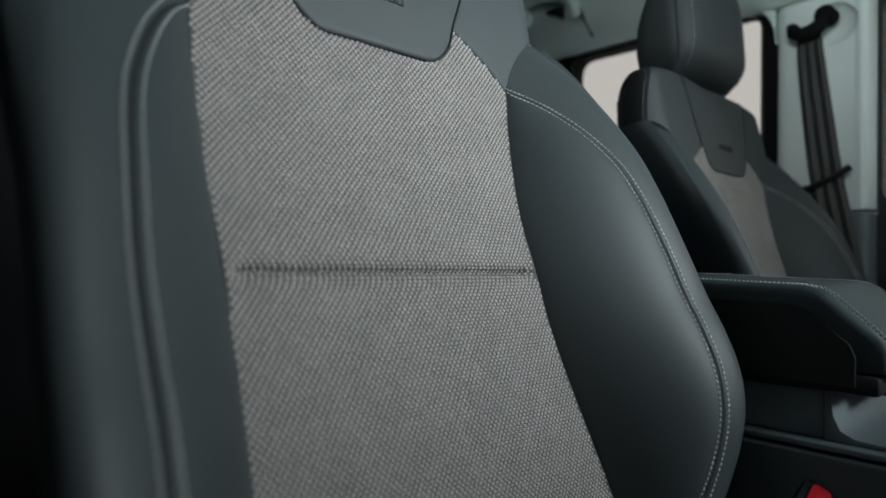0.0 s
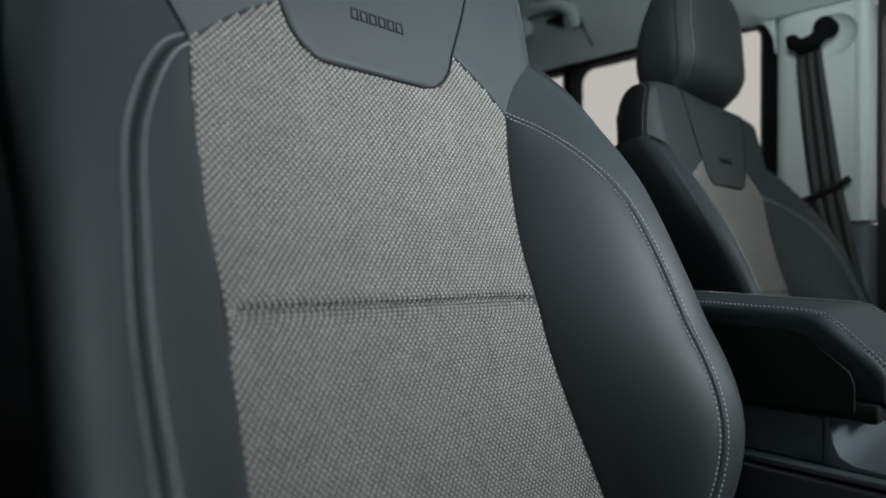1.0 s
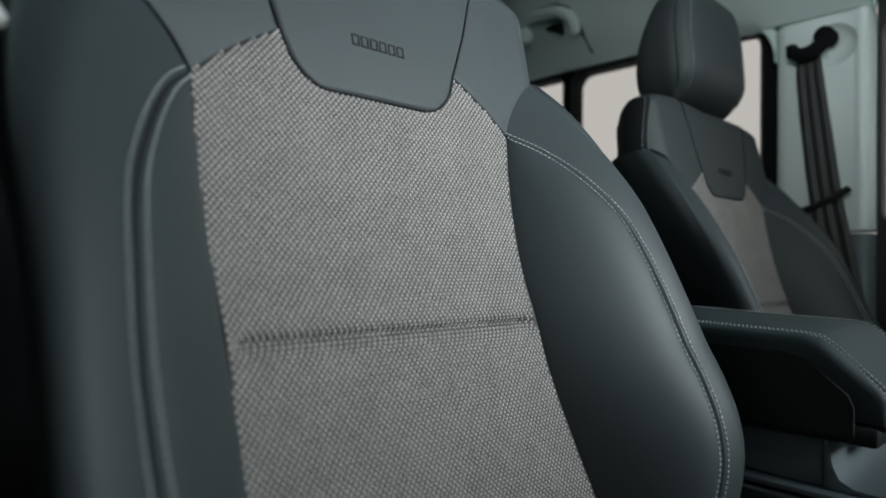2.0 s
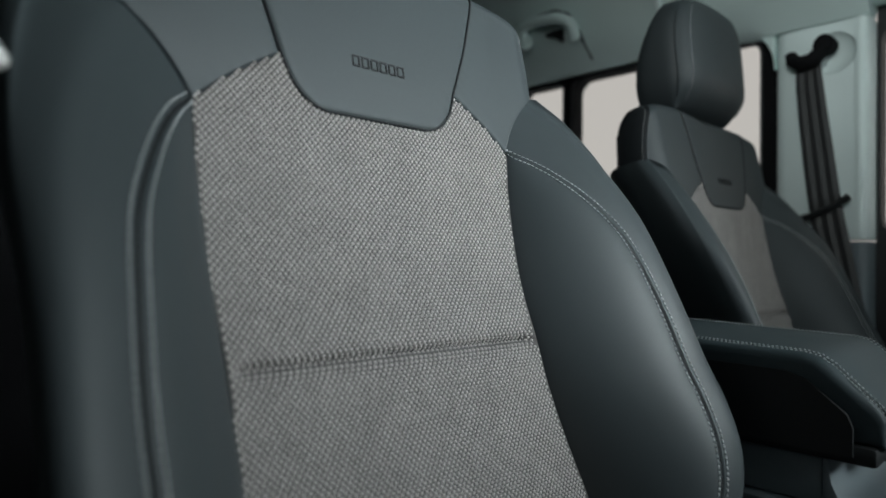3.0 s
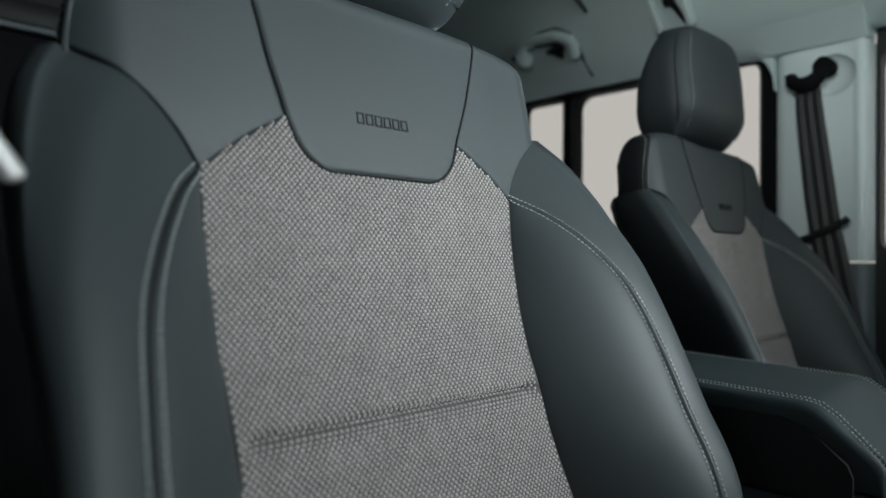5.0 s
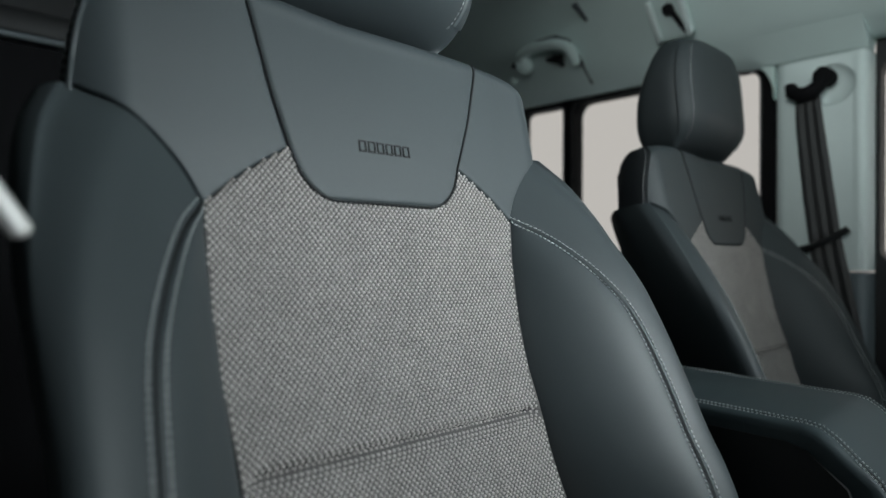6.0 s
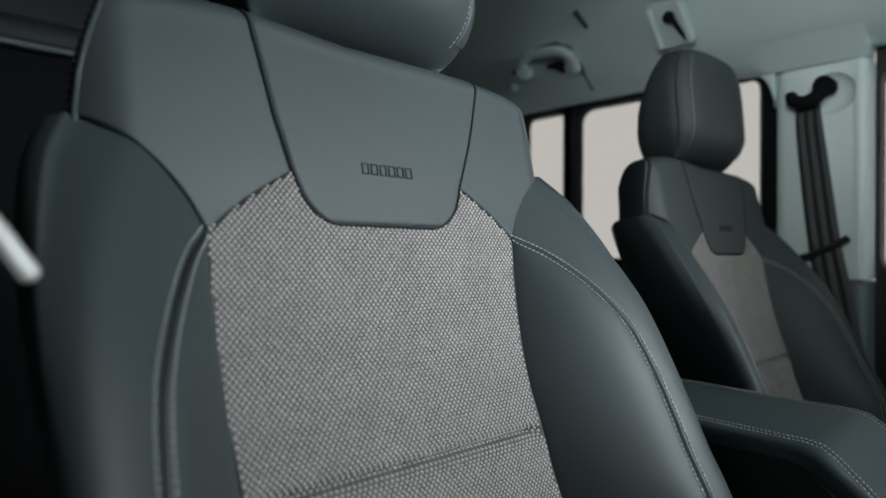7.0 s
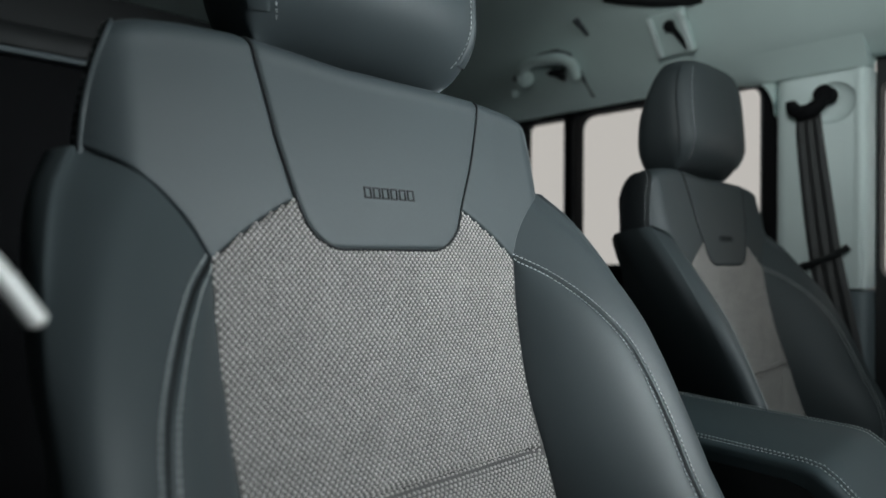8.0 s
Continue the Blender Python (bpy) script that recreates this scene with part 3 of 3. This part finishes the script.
bm = bmesh.new()
wall_with_holes(bm, 0.462, 1.20, 0.0, 1.252, [(0.503, 0.975, 0.835, 1.231, 0.035), (1.007, 1.155, 0.835, 1.231, 0.02)], GX0, GX1)
far_wall = tagged(part("wall_far", bm, matt_black, smooth=False), "black rear door with two window openings", "car door", kind="structure")
for a, b in ((0.497, 0.981), (1.001, 1.161)):
    bm = bmesh.new()
    box(bm, 1.452, 1.456, a, b, 0.83, 1.236)
    w = part("window_pane", bm, glass, far_wall, smooth=False)
    w.visible_shadow = False
    bm = bmesh.new()
    o = rounded(a + 0.002, b - 0.002, 0.829, 1.237, 0.036 if b - a > 0.3 else 0.022)
    ring = [(1.427, p[0], p[1]) for p in o]
    tube(bm, ring + ring[:1], 0.003, 8)
    part("window_seal", bm, black_plastic, far_wall, "black rubber window seal")

# Unseen wall; its opening is sized to limit light from the door side.
bm = bmesh.new()
wall_with_holes(bm, -1.3, 2.3, 0.0, 1.5, [(-0.45, 0.12, 1.0, 1.38, 0.03)], -0.44, -0.41)
tagged(part("wall_near", bm, black_plastic, smooth=False), "unseen dark door-side wall, its opening sized to limit light", "wall", kind="structure")

# front door beyond the pillar
bm = bmesh.new()
wall_with_holes(bm, -1.1, 0.2955, 0.0, 1.252, [(-0.8, 0.2885, 0.815, 1.205, 0.03)], 1.436, GX1)
front_door = tagged(part("wall_far_front", bm, black_plastic, smooth=False), "black front door with window opening", "car door", kind="structure")
bm = bmesh.new()
box(bm, 1.455, 1.459, -0.81, 0.292, 0.81, 1.21)
w = part("window_pane", bm, glass, front_door, smooth=False)
w.visible_shadow = False

# plain backdrop beyond the windows; it glows to give the panes their brightness
backdrop_glow = bpy.data.materials.new("glowing pale backdrop")
backdrop_glow.use_nodes = True
backdrop_glow.node_tree.nodes["Principled BSDF"].inputs["Base Color"].default_value = (0.0, 0.0, 0.0, 1)
backdrop_glow.node_tree.nodes["Principled BSDF"].inputs["Specular IOR Level"].default_value = 0.0
backdrop_glow.node_tree.nodes["Principled BSDF"].inputs["Emission Color"].default_value = (1.0, 0.96, 0.90, 1)
backdrop_glow.node_tree.nodes["Principled BSDF"].inputs["Emission Strength"].default_value = 0.50
slab("backdrop", 3.4, 3.44, -3.0, 7.0, 0.0, 3.6, backdrop_glow, "plain glowing backdrop panel outside the car", "backdrop")

# rear corner of the cabin
slab("wall_far_rear", 1.405, 1.50, 1.20, 2.3, 0.0, 1.30, headliner, "pale grey rear corner trim", "wall", 0.01)
slab("rear_header", -0.4, 1.405, 1.60, 1.66, 1.298, 1.352, black_plastic, "dark trim bar across the rear of the roof", "trim", 0.008)
slab("rear_upper", -0.4, 1.405, 1.61, 1.66, 1.353, 1.459, black_plastic, "dark panel above the rear trim bar", "wall")
slab("rear_rail", -0.4, 1.405, 1.592, 1.63, 1.284, 1.296, grey_plastic, "slate rail across the cabin rear", "rail", 0.004)
slab("rear_bulkhead", -0.4, 1.405, 1.63, 1.66, 0.0, 1.283, matt_black, "dark rear bulkhead", "wall")

# pillar trim with a scoop behind the belt guide
PILLAR = [(1.45, 0.464), (1.412, 0.463), (1.398, 0.455), (1.391, 0.440), (1.388, 0.40), (1.388, 0.345), (1.3865, 0.322), (1.383, 0.314), (1.383, 0.306), (1.387, 0.300), (1.398, 0.297), (1.45, 0.2965)]
bm = bmesh.new()
prism(bm, PILLAR + [(1.50, 0.2965), (1.50, 0.464)], 0.802, 1.2165, "xy", 0.003)
pillar = tagged(part("pillar_trim", bm, trim_plastic), "pale grey plastic door pillar trim", "pillar", kind="structure")
bm = bmesh.new()
prism(bm, [(x - 0.003, y) for x, y in PILLAR] + [(1.50, 0.2965), (1.50, 0.464)], 0.0, 0.798, "xy", 0.003)
tagged(part("pillar_base", bm, grey_plastic), "slate lower pillar trim", "pillar", kind="structure")
# headliner running down on to the pillar, and round the window corner
bm = bmesh.new()
sections = []
for y, low, high in ((0.2965, (1.386, 1.2178), (1.335, 1.2655)), (0.466, (1.386, 1.2178), (1.335, 1.2655)), (0.50, (1.388, 1.223), (1.336, 1.2652)), (0.60, (1.400, 1.2375), (1.340, 1.2632))):
    mid = ((low[0] + high[0]) / 2 + 0.003, (low[1] + high[1]) / 2 - 0.002)
    sections.append([bm.verts.new((x, y, z)) for x, z in (low, mid, high, (1.36, 1.284), (1.43, 1.284), (1.43, low[1]))])
for p, q in zip(sections, sections[1:]):
    for k in range(6):
        bm.faces.new((p[k], p[(k + 1) % 6], q[(k + 1) % 6], q[k]))
bm.faces.new(sections[0])
bm.faces.new(sections[-1][::-1])
bmesh.ops.recalc_face_normals(bm, faces=bm.faces)
tagged(part("pillar_header", bm, headliner), "pale grey headliner end above the pillar", "trim", kind="structure")
bm = bmesh.new()
prism(bm, [(0.4645, 1.250), (0.4645, 1.150)] + [(0.535 - 0.070 * math.cos(radians(a)), 1.154 + 0.084 * math.sin(radians(a))) for a in range(0, 91, 9)] + [(0.535, 1.250)], 1.396, 1.4285, "yz", 0.002)
tagged(part("window_corner_trim", bm, headliner), "pale rounded trim in the window corner", "trim", kind="structure")
# hollow scooped out of the trim behind the belt guide
bm = bmesh.new()
bmesh.ops.create_uvsphere(bm, u_segments=40, v_segments=24, radius=1, matrix=Matrix.Translation((1.381, 0.357, 1.158)) @ Matrix.Diagonal((0.032, 0.041, 0.041, 1)))
cutter = part("cutter", bm, trim_plastic)
cut = pillar.modifiers.new("scoop", "BOOLEAN")
cut.operation, cut.object, cut.solver = "DIFFERENCE", cutter, "EXACT"
scooped = bpy.data.meshes.new_from_object(pillar.evaluated_get(bpy.context.evaluated_depsgraph_get()))
pillar.modifiers.clear()
pillar.data = scooped
pillar.data.shade_smooth()
pillar.data.set_sharp_from_angle(angle=radians(38))
bpy.data.objects.remove(cutter)


def strap(bm, path, half, ribs=3, thick=0.0012, depth=0.004):
    """A webbing strap along a path in the plane of the pillar, folded lengthwise."""
    cols = 4 * ribs + 1
    front, back = [], []
    for k, (x, y, z) in enumerate(path):
        a, b = path[max(k - 1, 0)], path[min(k + 1, len(path) - 1)]
        d = Vector((0, b[1] - a[1], b[2] - a[2])).normalized()
        sdir = Vector((0, -d.z, d.y))
        h = half(k / (len(path) - 1))
        r1, r2 = [], []
        for c in range(cols):
            w = 2 * c / (cols - 1) - 1
            lift = depth * (0.5 - 0.5 * math.cos(6.2832 * ribs * c / (cols - 1))) * min(1, k / 3)
            p = Vector((x, y, z)) + sdir * h * w
            r1.append(bm.verts.new(p + Vector((-lift - thick, 0, 0))))
            r2.append(bm.verts.new(p + Vector((-lift + thick, 0, 0))))
        front.append(r1)
        back.append(r2)
    for g in (front, back):
        for a, b in zip(g, g[1:]):
            for c in range(cols - 1):
                bm.faces.new((a[c], a[c + 1], b[c + 1], b[c]))
    for c in (0, cols - 1):
        for k in range(len(path) - 1):
            bm.faces.new((front[k][c], front[k + 1][c], back[k + 1][c], back[k][c]))
    bmesh.ops.recalc_face_normals(bm, faces=bm.faces)
    return bm


belt = thing("seat_belt", 1.375, 0.36, 0.60, "black folded seat belt hanging from a guide on the pillar", "seat belt")


def shift(bm, ob):
    bmesh.ops.translate(bm, verts=bm.verts, vec=[-c for c in ob.location])
    return bm


bm = bmesh.new()
run = [(1.372, y, z) for y, z in spline([(0, 0.394, 1.140), (1, 0.392, 1.10), (2, 0.381, 1.00), (3, 0.364, 0.865), (4, 0.345, 0.76), (5, 0.32, 0.62)], np.linspace(0, 5, 26))]
strap(bm, run, lambda f: float(np.interp(f, [0, 0.1, 0.5, 1], [0.021, 0.022, 0.027, 0.03])))
part("webbing", shift(bm, belt), webbing, belt)
bm = bmesh.new()
tube(bm, [(1.368, 0.424, 1.164), (1.364, 0.419, 1.150), (1.362, 0.403, 1.140), (1.362, 0.385, 1.143), (1.364, 0.372, 1.155), (1.366, 0.366, 1.170)], lambda f: 0.011 + 0.009 * math.sin(3.14 * f), 12, 0.8)
part("guide_loop", shift(bm, belt), matt_black, belt, "black plastic belt guide loop")
bm = bmesh.new()
tube(bm, [(1.392, 0.366, 1.172), (1.362, 0.366, 1.172), (1.357, 0.366, 1.172)], lambda f: 0.018 if f < 0.7 else 0.013, 18)
part("pivot", shift(bm, belt), matt_black, belt, "black pivot cap")
bm = bmesh.new()
tube(bm, [(1.366, 0.402, 0.842), (1.361, 0.388, 0.846), (1.360, 0.35, 0.862), (1.360, 0.332, 0.873), (1.364, 0.324, 0.880)], lambda f: 0.006 + 0.002 * abs(2 * f - 1), 10, 0.9)
part("belt_tongue", shift(bm, belt), black_plastic, belt, "black belt tongue")

# grab handle on the side rail
grab = thing("grab_handle", 1.28, 0.95, 1.318, "grey plastic grab handle fixed to the side rail", "grab handle")
bm = bmesh.new()
arc = spline([(0, 1.262, 1.010, 1.306), (1, 1.246, 1.004, 1.324), (2, 1.240, 0.968, 1.3330), (3, 1.240, 0.930, 1.3315), (4, 1.243, 0.893, 1.3270), (5, 1.256, 0.867, 1.3115), (6, 1.290, 0.877, 1.290)], np.linspace(0, 6, 31))
tube(bm, [tuple(p) for p in arc], lambda f: 0.0125 + 0.003 * f, 14, 0.9)
part("handle_bar", shift(bm, grab), headliner, grab)
bm = bmesh.new()
tube(bm, [(1.305, 1.040, 1.318), (1.266, 1.010, 1.306), (1.258, 1.004, 1.303), (1.254, 1.001, 1.302)], lambda f: 0.021 if f < 0.7 else 0.018 if f < 0.9 else 0.011, 18)
part("mount", shift(bm, grab), headliner, grab)
bm = bmesh.new()
tube(bm, [(1.318, 1.085, 1.293), (1.304, 1.076, 1.284)], lambda f: 0.012 - 0.003 * f, 14)
part("mount", shift(bm, grab), headliner, grab)
# Dark rod behind the bar for its shadow and the panel groove.
bm = bmesh.new()
tube(bm, [(1.292, 1.062, 1.318), (1.284, 1.050, 1.332), (1.268, 1.005, 1.350), (1.262, 0.955, 1.351), (1.260, 0.905, 1.346), (1.266, 0.880, 1.333), (1.304, 0.868, 1.299), (1.338, 0.868, 1.271), (1.362, 0.872, 1.253)], lambda f: 0.012 if f < 0.6 else 0.012 - 0.02 * (f - 0.6), 10)
part("recess_shade", shift(bm, grab), console_plastic, grab, "dark rod for the shadow and panel groove round the handle")
# Dark rod put in for the shade under the bar.
bm = bmesh.new()
tube(bm, [(1.290, 0.955, 1.314), (1.290, 0.928, 1.310), (1.292, 0.908, 1.302)], lambda f: 0.008 + 0.008 * f, 10)
part("recess_shade", shift(bm, grab), black_plastic, grab, "dark rod standing in for shade under the handle")

# Solid dark rod drawn where the headliner has a small dark notch.
clip = thing("roof_notch", 1.222, 0.815, 1.378, "small dark rod standing in for a notch in the headliner", "clip")
bm = bmesh.new()
tube(bm, [(1.208, 0.822, 1.393), (1.222, 0.815, 1.378), (1.238, 0.808, 1.360)], lambda f: 0.007 - 0.003 * f, 8)
part("body", shift(bm, clip), console_plastic, clip)
rail_bar = thing("roof_rail", 1.22, 0.65, 1.39, "black padded rail along the headliner edge", "rail")
bm = bmesh.new()
tube(bm, [(1.190, 0.735, 1.416), (1.206, 0.70, 1.404), (1.226, 0.64, 1.388), (1.238, 0.57, 1.374), (1.240, 0.545, 1.375)], lambda f: 0.013, 12)
part("bar", shift(bm, rail_bar), black_plastic, rail_bar)

# coat hook plate on the side rail
hook = thing("coat_hook", 1.262, 0.618, 1.322, "pale plastic coat hook plate with dark slot on side rail", "coat hook")
face = pose(1.257, 0.618, 1.324, 0, 50 - 90, 0)


def on_face(bm):
    bmesh.ops.transform(bm, matrix=pose(-1.262, -0.618, -1.322) @ face, verts=bm.verts)
    return bm


bm = bmesh.new()
prism(bm, rounded(-0.040, 0.040, -0.048, 0.048, 0.008), -0.003, 0.006, "yz", 0.002)
part("plate", on_face(bm), headliner, hook)
for y in (-0.033, 0.033):
    bm = bmesh.new()
    box(bm, -0.014, -0.004, y - 0.006, y + 0.006, -0.044, 0.044, 0.003)
    part("rib", on_face(bm), trim_plastic, hook)
bm = bmesh.new()
tube(bm, [(-0.012, -0.004, 0.018), (-0.004, -0.004, 0.018)], 0.012, 16)
part("hole", on_face(bm), black_plastic, hook, "dark round hole")
bm = bmesh.new()
prism(bm, [(-0.004, 0.012), (-0.012, 0.026), (-0.027, -0.036), (-0.024, -0.038)], -0.011, -0.004, "yz")
part("slot", on_face(bm), black_plastic, hook, "dark wedge-shaped slot")

# ---- armrest and console ----
arm = thing("armrest", 0.69, 0.30, 0.6, "grey leather centre armrest with stitched edges, on the console", "armrest")
SIDE = [(0.50, 0.6955), (0.174, 0.6895), (0.162, 0.6872), (0.151, 0.680), (0.119, 0.650), (0.113, 0.640), (0.113, 0.618), (0.50, 0.618)]
bm = bmesh.new()
prism(bm, SIDE, 0.603, 0.785, bevel=0.009, seg=4)
for vert in bm.verts:
    if vert.co.y < 0.135:
        vert.co.x += 0.008 * (1 if vert.co.x < 0.694 else -1)
part("pad", shift(bm, arm), arm_leather, arm)
for x0, x1 in ((0.6020, 0.6060), (0.7820, 0.7860)):
    bm = bmesh.new()
    prism(bm, [(0.50, 0.6775), (0.186, 0.6735), (0.170, 0.6685), (0.140, 0.644), (0.136, 0.634), (0.136, 0.611), (0.50, 0.611)], x0, x1)
    part("side_cover", shift(bm, arm), black_plastic, arm, "black plastic side cover")
bm = bmesh.new()
box(bm, 0.606, 0.782, 0.120, 0.50, 0.604, 0.620, 0.004)
part("tray", shift(bm, arm), black_plastic, arm, "black plastic lower tray")
bm = bmesh.new()
box(bm, 0.66, 0.73, 0.114, 0.148, 0.597, 0.612, 0.004)
part("latch", shift(bm, arm), black_plastic, arm, "black latch")
edge_line = [(y, z) for y, z in SIDE[:6]]
fine = []
for a, b in zip(edge_line, edge_line[1:]):
    fine += [(a[0] + (b[0] - a[0]) * k / 8, a[1] + (b[1] - a[1]) * k / 8) for k in range(8)]
for sx, sgn in ((0.6170, 1), (0.7710, -1)):
    for d in (-0.0046, 0.0046):
        stitches("stitching", np.array([(sx + d * sgn - 0.69, y - 0.30, z - 0.6 + 0.0002) for y, z in fine]), arm, (0, -0.3, 1), pitch=0.0037, length=0.0024, r=0.00042)
    bm = bmesh.new()
    tube(bm, [(sx, y, z - 0.0006) for y, z in fine], 0.0009, 6)
    part("seam", shift(bm, arm), groove, arm)

console = thing("centre_console", 0.69, 0.2, 0.0, "slate plastic console between the seats", "console")
bm = bmesh.new()
box(bm, 0.592, 0.79, -0.75, 0.60, 0.0, 0.5555, 0.004, 2)
part("body", shift(bm, console), console_plastic, console)
bm = bmesh.new()
box(bm, 0.598, 0.79, -0.75, 0.60, 0.5580, 0.5630, 0.0015, 2)
part("top_trim", shift(bm, console), grey_plastic, console)
bm = bmesh.new()
box(bm, 0.614, 0.775, 0.160, 0.58, 0.5632, 0.606, 0.003)
part("bin", shift(bm, console), grey_plastic, console)
bm = bmesh.new()
prism(bm, [(0.1597, 0.606), (0.156, 0.606), (0.153, 0.584), (0.148, 0.573), (0.138, 0.568), (0.12, 0.567), (0.10, 0.570), (0.05, 0.582), (0.0, 0.585), (0.0, 0.5632), (0.1597, 0.5632)], 0.612, 0.79, bevel=0.001)
part("front_plate", shift(bm, console), grey_plastic, console)

# belt buckle with a red release button
buckle = thing("belt_buckle", 0.575, 0.150, 0.20, "black seat belt buckle with a red release button", "belt buckle")
bm = bmesh.new()
prism(bm, rounded(-0.020, 0.020, -0.012, 0.012, 0.007), -0.06, 0.0, "xy", 0.003)
body = part("housing", bm, black_plastic, buckle)
body.matrix_basis = pose(0.0, 0.006, 0.324, 28, -24, 0)
bm = bmesh.new()
prism(bm, rounded(-0.016, 0.016, -0.009, 0.006, 0.005), -0.004, 0.003, "xy", 0.002)
button = part("button", bm, red_plastic, buckle, "red release button")
button.matrix_basis = body.matrix_basis.copy()
bm = bmesh.new()
box(bm, -0.012, 0.012, -0.004, 0.004, 0.0, 0.285, 0.002)
part("stalk", bm, black_plastic, buckle)

# metal end of the near belt, hanging beside the seat
tongue = thing("belt_tongue", 0.040, 0.315, 0.60, "bright steel belt tongue on a black hanging strap", "belt tongue")
bm = bmesh.new()
tube(bm, [(0.0412, 0.2955, 0.8785), (0.0418, 0.2955, 0.8772), (0.0425, 0.2955, 0.8760), (0.0560, 0.2955, 0.8575), (0.0660, 0.2955, 0.8420), (0.0667, 0.2955, 0.8408), (0.0672, 0.2955, 0.8398)], lambda f: 0.0048 if 0.25 < f < 0.75 else 0.0036 if 0.1 < f < 0.9 else 0.002, 16)
part("plate", shift(bm, tongue), chrome, tongue)
bm = bmesh.new()
box(bm, 0.016, 0.046, 0.318, 0.322, 0.60, 1.30, 0.001)
part("strap", shift(bm, tongue), webbing, tongue)
